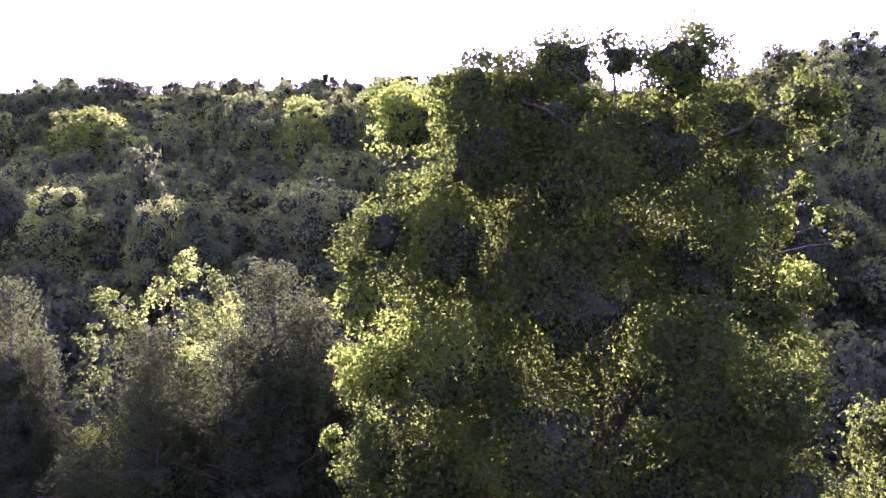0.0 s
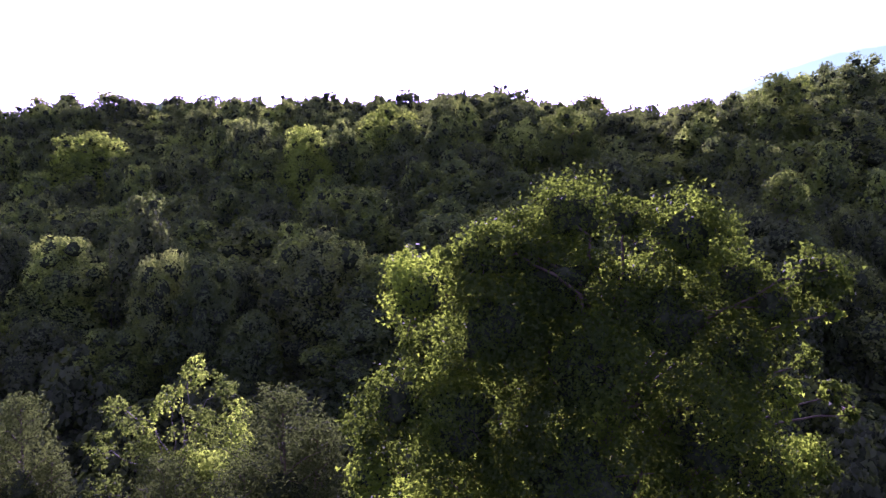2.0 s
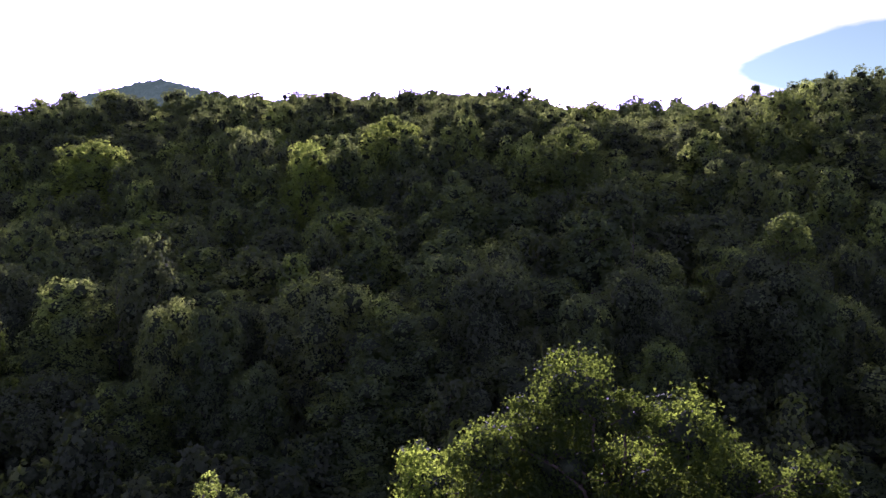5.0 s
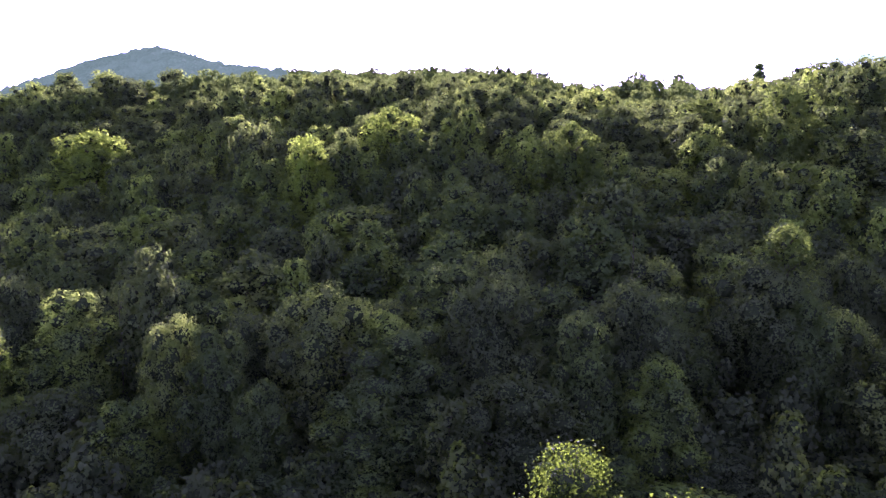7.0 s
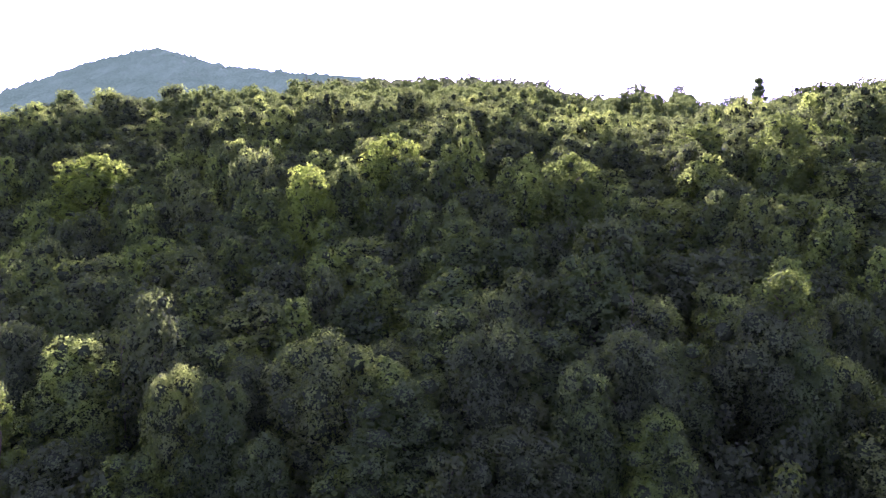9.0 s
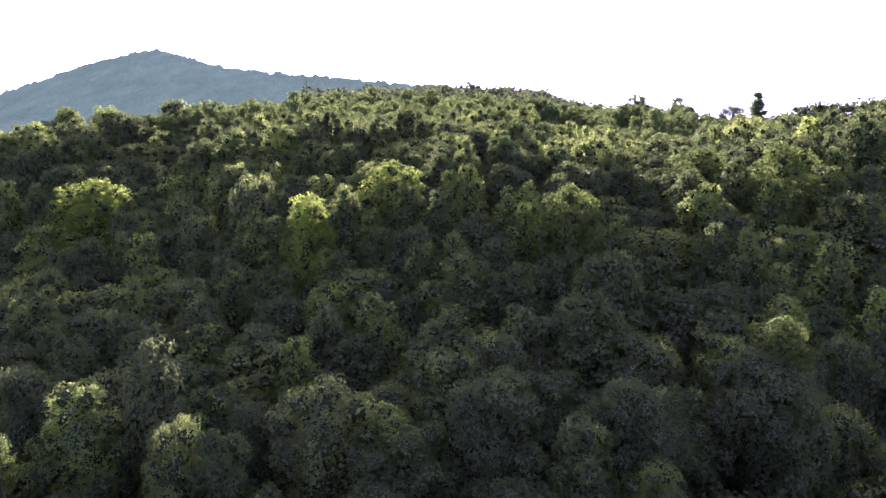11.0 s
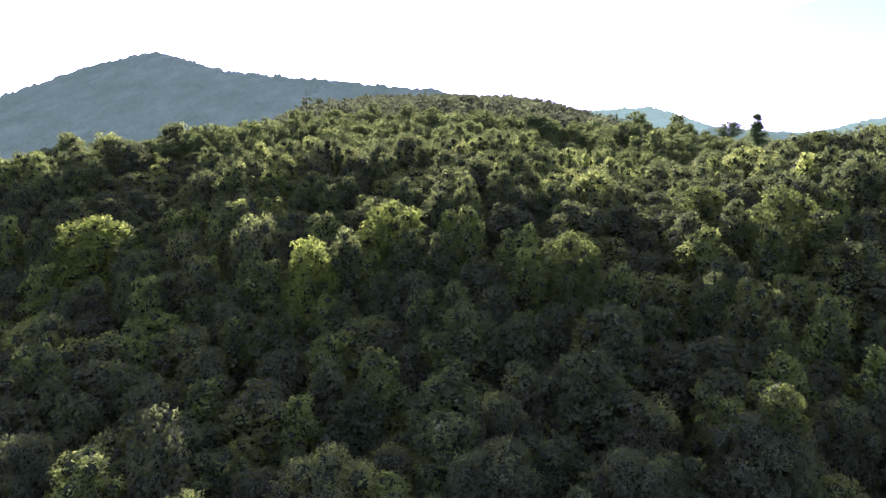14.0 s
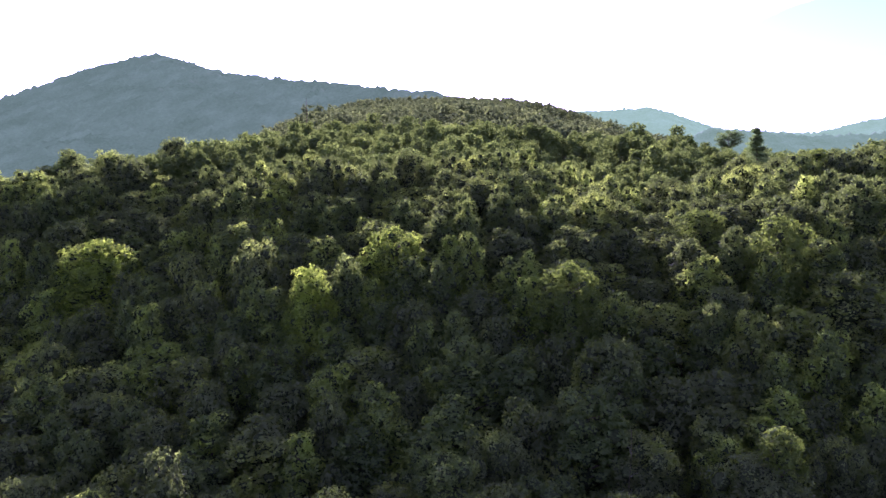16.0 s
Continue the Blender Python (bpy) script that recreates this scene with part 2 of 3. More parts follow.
def land(x, y):
    """The ground's height: a hollow, the near hillside, its long spur, and the high ridge and peak far behind."""
    x, y = np.asarray(x, float), np.asarray(y, float)
    y2 = y + 0.33 * np.clip(x, -85, 85) * smooth(65, 125, y) * (1 - 0.85 * smooth(130, 215, y))
    z = sum(np.interp(y2 + d, SPINE_Y, SPINE_Z) for d in (-6, 0, 6)) / 3
    # valleys on both sides of the spur, and the lower right shoulder
    edge_l = np.interp(y, [150, 214, 256, 338, 480, 1210], [-150, -130, -108, -80, -95, -150])
    edge_r = np.interp(y, [150, 250, 415, 480, 1210], [175, 180, 195, 150, 130])
    far = smooth(160, 260, y)
    z = z - far * 0.55 * fall(edge_l - x, 14) - far * 0.40 * fall(x - edge_r, 16)
    z = z - 10.0 * np.exp(-((x - 54) / 26) ** 2) * smooth(140, 175, y) * (1 - smooth(290, 380, y))
    z = z - 6.0 * smooth(70, 115, x) * smooth(215, 260, y) * (1 - smooth(420, 600, y))
    z = z - 14.0 * smooth(45, 100, x) * smooth(290, 390, y) * (1 - smooth(600, 900, y))
    z = np.maximum(z, -25 + 6 * ripple(x, y, 90, 5))
    for (ax, ay, az), (bx, by, bz) in zip(RIDGE, RIDGE[1:]):
        k = np.clip(((x - ax) * (bx - ax) + (y - ay) * (by - ay)) / ((bx - ax) ** 2 + (by - ay) ** 2), 0, 1)
        dist = np.hypot(x - ax - k * (bx - ax), y - ay - k * (by - ay))
        z = np.maximum(z, az + k * (bz - az) - 0.46 * (np.sqrt(dist ** 2 + 900) - 30) + 14 * ripple(x, y, 120, 2) * smooth(20, 220, dist))
    return z + 0.8 * ripple(x, y, 17, 1) + 1.6 * ripple(x, y, 41, 3) * smooth(60, 120, y)


def grid_mesh(name, xs, ys, height, mat):
    gx, gy = np.meshgrid(xs, ys)
    co = np.stack([gx, gy, height(gx, gy)], -1).reshape(-1, 3)
    nx, ny = len(xs), len(ys)
    a = (np.arange(ny - 1)[:, None] * nx + np.arange(nx - 1)[None]).ravel()
    faces = np.stack([a, a + 1, a + nx + 1, a + nx], -1)
    return mesh_from(name, co, faces, mat, True)


def mesh_from(name, co, faces, mat, shade=False, soft=None):
    me = bpy.data.meshes.new(name)
    co, faces = np.asarray(co, np.float32), np.asarray(faces, np.int32)
    n, k = faces.shape
    me.vertices.add(len(co))
    me.vertices.foreach_set("co", co.ravel())
    me.loops.add(n * k)
    me.loops.foreach_set("vertex_index", faces.ravel())
    me.polygons.add(n)
    me.polygons.foreach_set("loop_start", np.arange(0, n * k, k, dtype=np.int32))
    me.update(calc_edges=True)
    me.materials.append(mat)
    if shade:
        me.polygons.foreach_set("use_smooth", np.ones(n, bool))
    if soft is not None:
        me.polygons.foreach_set("use_smooth", np.ones(n, bool))
        me.normals_split_custom_set_from_vertices(soft.tolist())
    return me


def spread(lo, hi, n, power):
    u = np.linspace(-1, 1, n)
    v = np.sign(u) * np.abs(u) ** power
    return np.where(v < 0, -v * lo, v * hi)


ground = new("ground", grid_mesh("ground", spread(-4500, 4500, 221, 2.6), 120 + spread(-4000, 4600, 281, 2.6), land, FLOOR))
tagged(ground, "hilly forest floor of brown leaf litter under the trees", "ground", "", "structure")


# ---- trees ----
rng = np.random.default_rng(7)


def unit(v):
    return v / np.maximum(np.linalg.norm(v, axis=-1, keepdims=True), 1e-6)


def leaf_sheet(points, facing, size, slim=0.62):
    """Arrays of one leaf, a slanted triangle, for each point."""
    n = len(points)
    r = unit(facing)
    t = unit(np.cross(r, unit(rng.normal(size=(n, 3)))))
    b = np.cross(r, t)
    s = (size * rng.uniform(0.65, 1.3, n))[:, None]
    co = np.stack([points - t * s * 0.55 - b * s * slim * 0.5, points + t * s * 0.6, points - t * s * 0.3 + b * s * slim * 0.6], 1)
    return co.reshape(-1, 3), np.arange(3 * n).reshape(n, 3)


def pads_of(lobes, centre, per, lean=0.55, size=(0.34, 0.54), squash=1.0, body=0.66):
    """Small domed clumps of twigs over the outer and upper sides of a crown's lobes: rows of x, y, z, radius and axis."""
    rows, out = np.array(lobes), []
    heart = np.asarray(centre, float)
    for x, y, z, r in lobes:
        c = np.array([x, y, z])
        axis = unit((c - heart) * np.array([1, 1, squash]))
        k = np.arange(per) + rng.uniform(0, 1, per)
        up, a = 1 - 2 * k / per, k * 2.399963 + rng.uniform(0, 6.28)
        flat = np.sqrt(np.maximum(0, 1 - up ** 2))
        v = unit(np.stack([flat * np.cos(a), flat * np.sin(a), up], 1) + axis * 0.25 + np.array([0, 0, 0.08]))
        p = c + v * (r * rng.uniform(0.60, 0.86, (per, 1)))
        q = r * rng.uniform(*size, per)
        keep = (np.linalg.norm(p[:, None] - rows[None, :, :3], axis=2) > 0.56 * rows[None, :, 3]).all(1)
        out.append(np.concatenate([p, q[:, None], unit(v + axis * 0.3 + np.array([0, 0, lean]))], 1)[keep])
        out.append(np.concatenate([c, [r * body], unit(axis + np.array([0, 0, 0.3]))])[None])
    return np.concatenate(out)


def pad_leaves(pads, count, tuft=4, twig=0.35, shag=0.12, order=0.30, under=0.12, flat=0.85):
    """Places, facings and shading directions of count leaves in tufts over domed clumps."""
    share = pads[:, 3] ** 2 / (pads[:, 3] ** 2).sum()
    pick = rng.choice(len(pads), count // tuft + 1, p=share)
    c, r, axis = pads[pick, :3], pads[pick, 3:4], pads[pick, 4:7]
    d = unit(rng.normal(size=c.shape))
    side = (d * axis).sum(1, keepdims=True)
    low = (side < -0.1) & (rng.uniform(size=side.shape) > under)
    d = np.where(low, d - 2 * side * axis, d)
    side = (d * axis).sum(1, keepdims=True)
    wave = 1 + 0.13 * np.sin(d[:, :1] * 8 + c[:, :1] * 3) * np.sin(d[:, 1:2] * 7 + c[:, 1:2] * 3)
    p = c + (d - axis * side * (1 - flat)) * r * wave * (1 - np.abs(rng.normal(0, shag, side.shape)))
    p, d, axis, r = (np.repeat(q, tuft, 0)[:count] for q in (p, d, axis, r))
    p = p + rng.normal(0, 1, p.shape) * (twig * 0.3 * np.minimum(r, 1.2))
    facing = unit(d * 0.8 + axis * 0.3 + rng.normal(0, order, d.shape))
    eased = unit(d * 0.6 + axis * 0.45 + rng.normal(0, 0.10, d.shape))
    k = 0.92 * np.clip((facing * eased).sum(1, keepdims=True) + 0.2, 0, 1)
    return p, facing, unit(facing * (1 - k) + eased * k)


def ball(level):
    bm = bmesh.new()
    bmesh.ops.create_icosphere(bm, subdivisions=level, radius=1.0)
    bm.verts.index_update()
    co = np.array([v.co[:] for v in bm.verts])
    faces = np.array([[v.index for v in f.verts] for f in bm.faces])
    bm.free()
    return co, faces


BALLS = {k: ball(k) for k in (1, 2, 3)}


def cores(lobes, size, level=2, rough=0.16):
    """Stand-ins for the dense shaded insides of the lobes: solid lumpy masses added well under the leaves to block
    light.
    """
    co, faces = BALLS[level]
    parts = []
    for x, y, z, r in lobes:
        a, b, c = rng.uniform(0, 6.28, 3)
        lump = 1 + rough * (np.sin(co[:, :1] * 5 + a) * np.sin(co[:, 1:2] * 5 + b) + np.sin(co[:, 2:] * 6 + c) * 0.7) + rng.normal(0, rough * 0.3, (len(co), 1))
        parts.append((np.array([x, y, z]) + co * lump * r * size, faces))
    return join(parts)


def tube(path, radii, sides=6):
    path, radii = np.asarray(path, float), np.asarray(radii, float)
    co, faces = [], []
    up = np.array([0.31, 0.87, 0.2])
    for i, p in enumerate(path):
        d = unit((path[min(i + 1, len(path) - 1)] - path[max(i - 1, 0)])[None])[0]
        a = unit(np.cross(d, up)[None])[0]
        b = np.cross(d, a)
        ang = np.linspace(0, 2 * math.pi, sides, endpoint=False)
        co.append(p + radii[i] * (np.cos(ang)[:, None] * a + np.sin(ang)[:, None] * b))
    for i in range(len(path) - 1):
        for j in range(sides):
            k = (j + 1) % sides
            faces.append((i * sides + j, i * sides + k, (i + 1) * sides + k, (i + 1) * sides + j))
    return np.concatenate(co), np.array(faces)


def bend(a, b, sag=0.0, n=5, wob=0.15):
    a, b = np.asarray(a, float), np.asarray(b, float)
    t = np.linspace(0, 1, n)[:, None]
    p = a + (b - a) * t
    p[:, 2] += sag * np.sin(np.pi * t[:, 0])
    p[1:-1] += rng.normal(0, wob, (n - 2, 3))
    return p


def join(parts):
    co, faces, k = [], [], 0
    for c, f in parts:
        co.append(c)
        faces.append(f + k)
        k += len(c)
    return np.concatenate(co), np.concatenate(faces)


def part(name, arrays, mat, parent, label="", shade=False, soft=None, kind=""):
    ob = new(name, mesh_from(name, *arrays, mat, shade, soft))
    ob.parent = parent
    return tagged(ob, label, "", "", kind)


def crown_lobes(height, radius, base, count, top_heavy=0.5, lift=1.0):
    """Uneven lobes over a crown's outside, the limbs' ends, wide in the middle and drawn in towards the top."""
    mid, half = base + (height - base) * top_heavy, (height - base) * (1 - top_heavy)
    low = (height - base) * top_heavy
    lobes = []
    for i in range(count):
        up = 1 - 1.7 * (i + 0.5) / count
        a = i * 2.399963 + rng.normal(0, 0.35)
        flat = (0.10 + 0.90 * math.sqrt(max(0.0, 1 - abs(up) ** (2.0 if up > 0 else 3.0)))) ** lift
        reach = rng.uniform(0.80, 1.04) * (1.0 + 0.12 * math.sin(2 * a + count))
        r = radius * rng.uniform(0.27, 0.42) * (0.88 if up > 0.6 else 1.0)
        d = max(0.0, radius * reach - 0.8 * r)
        z = mid + min(0.9, up) * rng.uniform(0.86, 1.04) * ((half - 0.7 * r) if up > 0 else (low - 0.3 * r))
        lobes.append((d * flat * math.cos(a), d * flat * math.sin(a), z, r))
    tall = (height - base) / (max(l[2] + l[3] for l in lobes) - base)
    return [(x, y, base + (z - base) * tall, r) for x, y, z, r in lobes]


def hearts(height, radius, base):
    return [(0, 0, base + (height - base) * f, radius * w) for f, w in ((0.18, 0.46), (0.34, 0.66), (0.52, 0.72), (0.70, 0.58), (0.84, 0.34))]


def broadleaf(name, height, radius, base, count, leaf, leaves, mat, bark, top_heavy=0.5, per=9, lift=1.0, core=0.64):
    tree = new(name)
    lobes = crown_lobes(height, radius, base, count, top_heavy, lift)
    middle = hearts(height, radius, base)
    pads = pads_of(lobes + middle, (0, 0, base + (height - base) * 0.4), per, squash=0.7)
    pts, nor, eased = pad_leaves(pads, leaves)
    part("crown", leaf_sheet(pts, nor, leaf, 0.95), mat, tree, soft=np.repeat(eased, 3, 0))
    part("inner_foliage", cores(lobes + middle, core, 2), CORE_SHADE, tree, shade=True)
    wood = [tube(bend((0, 0, -1.5), (0.2, 0.1, height * 0.86), 0, 7, 0.12), np.linspace(height * 0.016, 0.04, 7), 6)]
    for x, y, z, r in lobes[::2]:
        k = max(base * 0.8, z - 0.45 * math.hypot(x, y) - 1.0)
        wood.append(tube(bend((0, 0, k), (x, y, z), 0.3, 5, 0.12), np.linspace(height * 0.006, 0.02, 5), 4))
    part("trunk", join(wood), bark, tree, shade=True)
    return tree


def feathery(name, height, radius, base, sprays, per_spray, leaf, mat, bark, leaders=((0, 0, 1.0, 1.0),)):
    """A plume-shaped tree of rising sprays with slim leaflets, round one leader or several."""
    tree = new(name)
    starts, tips, wood = [], [], []
    for lx, ly, lh, lr in leaders:
        root = np.array([lx * 0.2, ly * 0.2, 0])
        head = np.array([lx, ly, height * lh])
        wood.append(tube(bend(root - np.array([0, 0, 1]), head, 0, 7, 0.10), np.linspace(height * 0.011, 0.02, 7), 6))
        for i in range(int(sprays * lr)):
            f = (i + 0.5) / int(sprays * lr)
            g = (base + (height * lh - base) * f ** 0.85) / (height * lh)
            a = i * 2.399963 + rng.normal(0, 0.3)
            w = radius * lr * (1 - f) ** 0.5 * rng.uniform(0.6, 1.2) + 0.2
            stem = root + (head - root) * g
            s = stem - np.array([0, 0, 0.25 * w])
            e = stem + np.array([w * math.cos(a), w * math.sin(a), 0.55 * w])
            starts.append(s)
            tips.append(e)
            if i % 9 == 0:
                wood.append(tube(bend(s, e, 0.1 * w, 4, 0.03), np.linspace(0.04, 0.01, 4), 4))
    starts, tips = np.array(starts), np.array(tips)
    f = rng.uniform(0.2, 1.05, (len(starts), per_spray, 1))
    p = starts[:, None] + (tips - starts)[:, None] * f
    p = p + rng.normal(0, 1, p.shape) * (0.05 + 0.26 * np.abs(1.05 - f)) * (radius / 3.3) * np.array([1, 1, 0.8])
    p[..., 2] += 0.35 * f[..., 0] ** 3
    p = p.reshape(-1, 3)
    part("crown", leaf_sheet(p, rng.normal(size=p.shape) + np.array([0, -0.2, 0.2]), leaf, 0.30), mat, tree)
    bodies = []
    for lx, ly, lh, lr in leaders:
        for f in np.linspace(0.12, 0.78, 7):
            g = base + (height * lh - base) * f
            k = 0.2 + 0.8 * g / (height * lh)
            bodies.append((lx * k, ly * k, g, radius * lr * 0.46 * (1 - f) ** 0.5))
    part("inner_foliage", cores(bodies, 1.0, 2, 0.22), CORE_SHADE, tree, shade=True)
    part("trunk", join(wood), bark, tree, shade=True)
    return tree


def place(tree, x, y, scale=1.0, top=None, height=1.0, turn=0.0):
    """Stand a tree on the ground; with top given, stretch it so that its crown ends at that height."""
    z = float(land(x, y))
    sz = scale if top is None else (top - z) / height
    return copy_thing(tree, Matrix.LocRotScale((x, y, z), Euler((0, 0, turn)), (scale, scale, sz)))


# ---- near trees in the hollow ----
def lobed_tree(name, foot, lobes, fork, leaves, leaf, mat, bark, label, girth=0.32, per=30, core=0.40, split=3, loose=0.72):
    """A broad near tree with its own limbs, one to each clump of leaves."""
    tree = new(name)
    fx, fy = foot
    fz = float(land(fx, fy))
    tree.matrix_basis = Matrix.Translation((fx, fy, fz))
    local = [(x - fx, y - fy, z - fz, r) for x, y, z, r in lobes]
    centre = np.mean([l[:3] for l in local], 0)
    clumps = []
    for x, y, z, r in local:
        clumps.append((x, y, z, r * 0.86))
        for v, q in zip(unit(rng.normal(size=(split, 3)) + np.array([0, -0.2, 0.25])), rng.uniform(0.32, 0.56, split)):
            clumps.append((x + v[0] * r * loose, y + v[1] * r * loose, z + v[2] * r * loose, r * q))
    pads = pads_of(clumps, (centre[0], centre[1] + 0.6, centre[2] - 2.0), per, 0.35, (0.20, 0.44), 0.45, 0.82)
    pts, nor, eased = pad_leaves(pads, leaves, 6, 1.0, 0.22, 0.55, 0.8)
    part("inner_foliage", cores(local, core, 3, 0.3), CORE_SHADE, tree, shade=True)
    top = max(l[2] for l in local) - 4.5
    stem = bend((0, 0, -1), (centre[0] * 0.8, centre[1] * 0.8, top), 0, 9, 0.18)
    part("trunk", tube(stem, np.linspace(girth, 0.05, 9), 10), bark, tree, shade=True)
    middles, sizes = np.array(local)[:, :3], np.array(local)[:, 3]
    owner = np.argmin(np.linalg.norm(pts[:, None] - middles[None], axis=2) / sizes, axis=1)
    for k, (x, y, z, r) in enumerate(local):
        zz = max(fork, z - 0.8 * math.hypot(x - centre[0], y - centre[1]) - 0.8)
        s = stem[int(np.argmin(np.abs(stem[:, 2] - zz)))]
        limb = part("limb", tube(bend(s, (x, y, z), 0.3 + 0.16 * math.dist(s, (x, y, z)), 8, 0.14), np.linspace(girth * 0.22, 0.02, 8), 6), bark, tree, shade=True)
        for q in range(5):
            e = np.array([x, y, z]) + unit(rng.normal(size=(1, 3)))[0] * r * 0.9
            part("twig", tube(bend((x, y, z), e, 0.1, 4, 0.05), np.linspace(0.028, 0.008, 4), 4), bark, limb, shade=True)
        own = owner == k
        part("leaf_clump", leaf_sheet(pts[own], nor[own], leaf, 1.0), mat, limb, soft=np.repeat(eased[own], 3, 0), kind="stuff")
    return tagged(tree, label, "tree")


lobed_tree("tulip_poplar_tree", (4.6, 21.7), [
    (4.1, 23.8, 28.3, 1.9), (7.2, 21.0, 27.6, 1.75), (5.7, 22.2, 25.8, 1.6), (5.6, 21.8, 28.0, 0.9), (8.9, 21.6, 26.0, 1.5), (0.9, 21.5, 26.8, 1.5), (2.4, 22.6, 27.0, 1.4),
    (-1.0, 20.9, 25.7, 1.5), (-1.6, 20.7, 22.4, 1.5), (-2.3, 20.5, 20.4, 1.2), (-1.7, 20.7, 18.4, 1.6), (-1.9, 20.5, 15.8, 1.5), (-3.2, 20.4, 16.4, 0.45),
    (10.7, 20.3, 26.3, 1.1), (9.7, 20.6, 25.4, 1.1), (11.3, 20.3, 25.2, 0.36), (10.5, 20.3, 23.7, 0.55), (11.4, 20.3, 22.8, 0.5), (11.8, 20.2, 22.2, 0.36), (9.7, 20.2, 22.8, 0.8),
    (3.4, 22.5, 25.8, 2.3), (1.2, 20.6, 24.6, 2.1), (6.6, 20.8, 25.0, 2.1), (4.0, 20.2, 23.6, 2.5), (8.6, 20.8, 23.7, 1.6), (0.2, 20.4, 22.0, 2.2), (7.6, 20.1, 21.8, 2.4),
    (3.6, 19.4, 20.4, 2.8), (9.2, 20.2, 20.4, 1.7), (10.6, 20.2, 20.8, 0.8), (0.4, 19.9, 18.4, 2.5), (6.8, 19.2, 18.2, 2.8), (9.8, 20.2, 17.8, 1.8), (2.8, 19.0, 16.6, 2.8),
    (-0.4, 20.2, 14.6, 2.3), (6.2, 19.0, 14.6, 2.9), (10.0, 20.0, 14.6, 2.2), (1.6, 19.6, 12.4, 2.6), (5.0, 19.8, 10.8, 2.9), (9.2, 20.2, 11.2, 2.7),
    (2.6, 25.2, 23.2, 2.4), (6.2, 24.4, 22.2, 2.5), (0.6, 24.4, 19.6, 2.6), (5.0, 25.6, 18.0, 3.0), (8.6, 24.2, 18.6, 2.2), (1.2, 24.8, 15.2, 3.0), (6.4, 25.0, 13.6, 3.2),
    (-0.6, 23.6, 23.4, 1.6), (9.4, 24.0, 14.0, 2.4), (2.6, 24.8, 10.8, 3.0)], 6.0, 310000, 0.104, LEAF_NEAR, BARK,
    "tall broad tulip poplar with backlit yellow-green leaves in the hollow", 0.36)
lobed_tree("young_poplar_tree", (13.9, 21.3), [
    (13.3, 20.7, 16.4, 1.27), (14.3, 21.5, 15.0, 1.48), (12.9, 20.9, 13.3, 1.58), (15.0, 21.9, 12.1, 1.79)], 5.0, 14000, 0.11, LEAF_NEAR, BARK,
    "young poplar with light green leaves beside the tall one", 0.12)
lobed_tree("sycamore_tree", (-12.4, 33.4), [
    (-12.4, 33.2, 20.9, 0.72), (-11.1, 33.4, 20.3, 0.70), (-13.5, 32.7, 19.7, 0.75), (-15.4, 32.1, 19.5, 0.72), (-16.4, 32.1, 17.5, 0.70), (-10.2, 33.0, 18.9, 0.75),
    (-11.8, 32.7, 18.5, 1.05), (-14.1, 32.7, 17.3, 0.95), (-16.2, 32.3, 15.6, 0.80), (-14.6, 32.4, 18.7, 0.60), (-12.6, 32.2, 16.9, 0.85), (-13.1, 32.5, 15.2, 1.93), (-10.7, 33.2, 15.8, 1.93),
    (-15.0, 32.7, 13.1, 1.71), (-11.8, 32.7, 12.1, 2.35)], 6.0, 26000, 0.11, LEAF_SYCAMORE, BARK_PALE,
    "open-crowned sycamore with sunlit yellow-green leaves and pale limbs", 0.11, 12, 0.15, 6, 1.1)
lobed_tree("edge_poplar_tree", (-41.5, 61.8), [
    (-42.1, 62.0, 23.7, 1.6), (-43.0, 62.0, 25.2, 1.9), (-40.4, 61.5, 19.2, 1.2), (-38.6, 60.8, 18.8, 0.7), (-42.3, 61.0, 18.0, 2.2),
    (-43.6, 62.2, 22.0, 2.7), (-41.6, 61.0, 14.8, 2.3), (-42.5, 61.5, 15.0, 3.1)], 8.0, 24000, 0.17, LEAF_SUNLIT, BARK,
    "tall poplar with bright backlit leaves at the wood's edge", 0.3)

plume = feathery("plume_tree", 18.0, 3.3, 2.0, 300, 60, 0.15, LEAF_FINE, BARK, ((0, 0, 1.0, 1.0), (1.2, 0.2, 0.92, 0.8), (-1.2, -0.4, 0.86, 0.8), (0.3, -1.2, 0.8, 0.8), (2.2, -0.4, 0.72, 0.6), (-2.1, 0.3, 0.68, 0.6)))
tagged(plume, "feathery plume-shaped tree with soft grey-green foliage", "tree", "plume trees in the hollow")
for x, y, top, sc, turn in ((-6.9, 28.0, 21.2, 1.3, 0.4), (-11.3, 26.7, 18.8, 1.0, 1.9), (-19.1, 30.4, 20.4, 1.0, 3.1), (-4.5, 29.4, 16.6, 0.95, 4.4), (-14.3, 27.8, 13.8, 1.1, 5.2), (-21.8, 28.9, 15.8, 1.05, 0.9)):
    place(plume, x, y, sc, top, 18.2, turn)

# ---- hillside trees ----
OAK_SHAPES = ((6.8, 3.0, 22, 0.50, 1.0), (7.4, 3.0, 26, 0.48, 0.9), (6.2, 3.0, 20, 0.46, 1.2))
POPLAR_SHAPES = ((6.0, 3.0, 22, 0.42, 1.2), (5.4, 3.0, 20, 0.40, 1.4))
oaks = [broadleaf("oak_tree", 22.0, r, b, c, 0.215, 31000, LEAF_OAK, BARK, h, 24, k, 0.53) for r, b, c, h, k in OAK_SHAPES]
poplars = [broadleaf("poplar_tree", 24.0, r, b, c, 0.21, 29000, LEAF_POPLAR, BARK, h, 24, k, 0.53) for r, b, c, h, k in POPLAR_SHAPES]
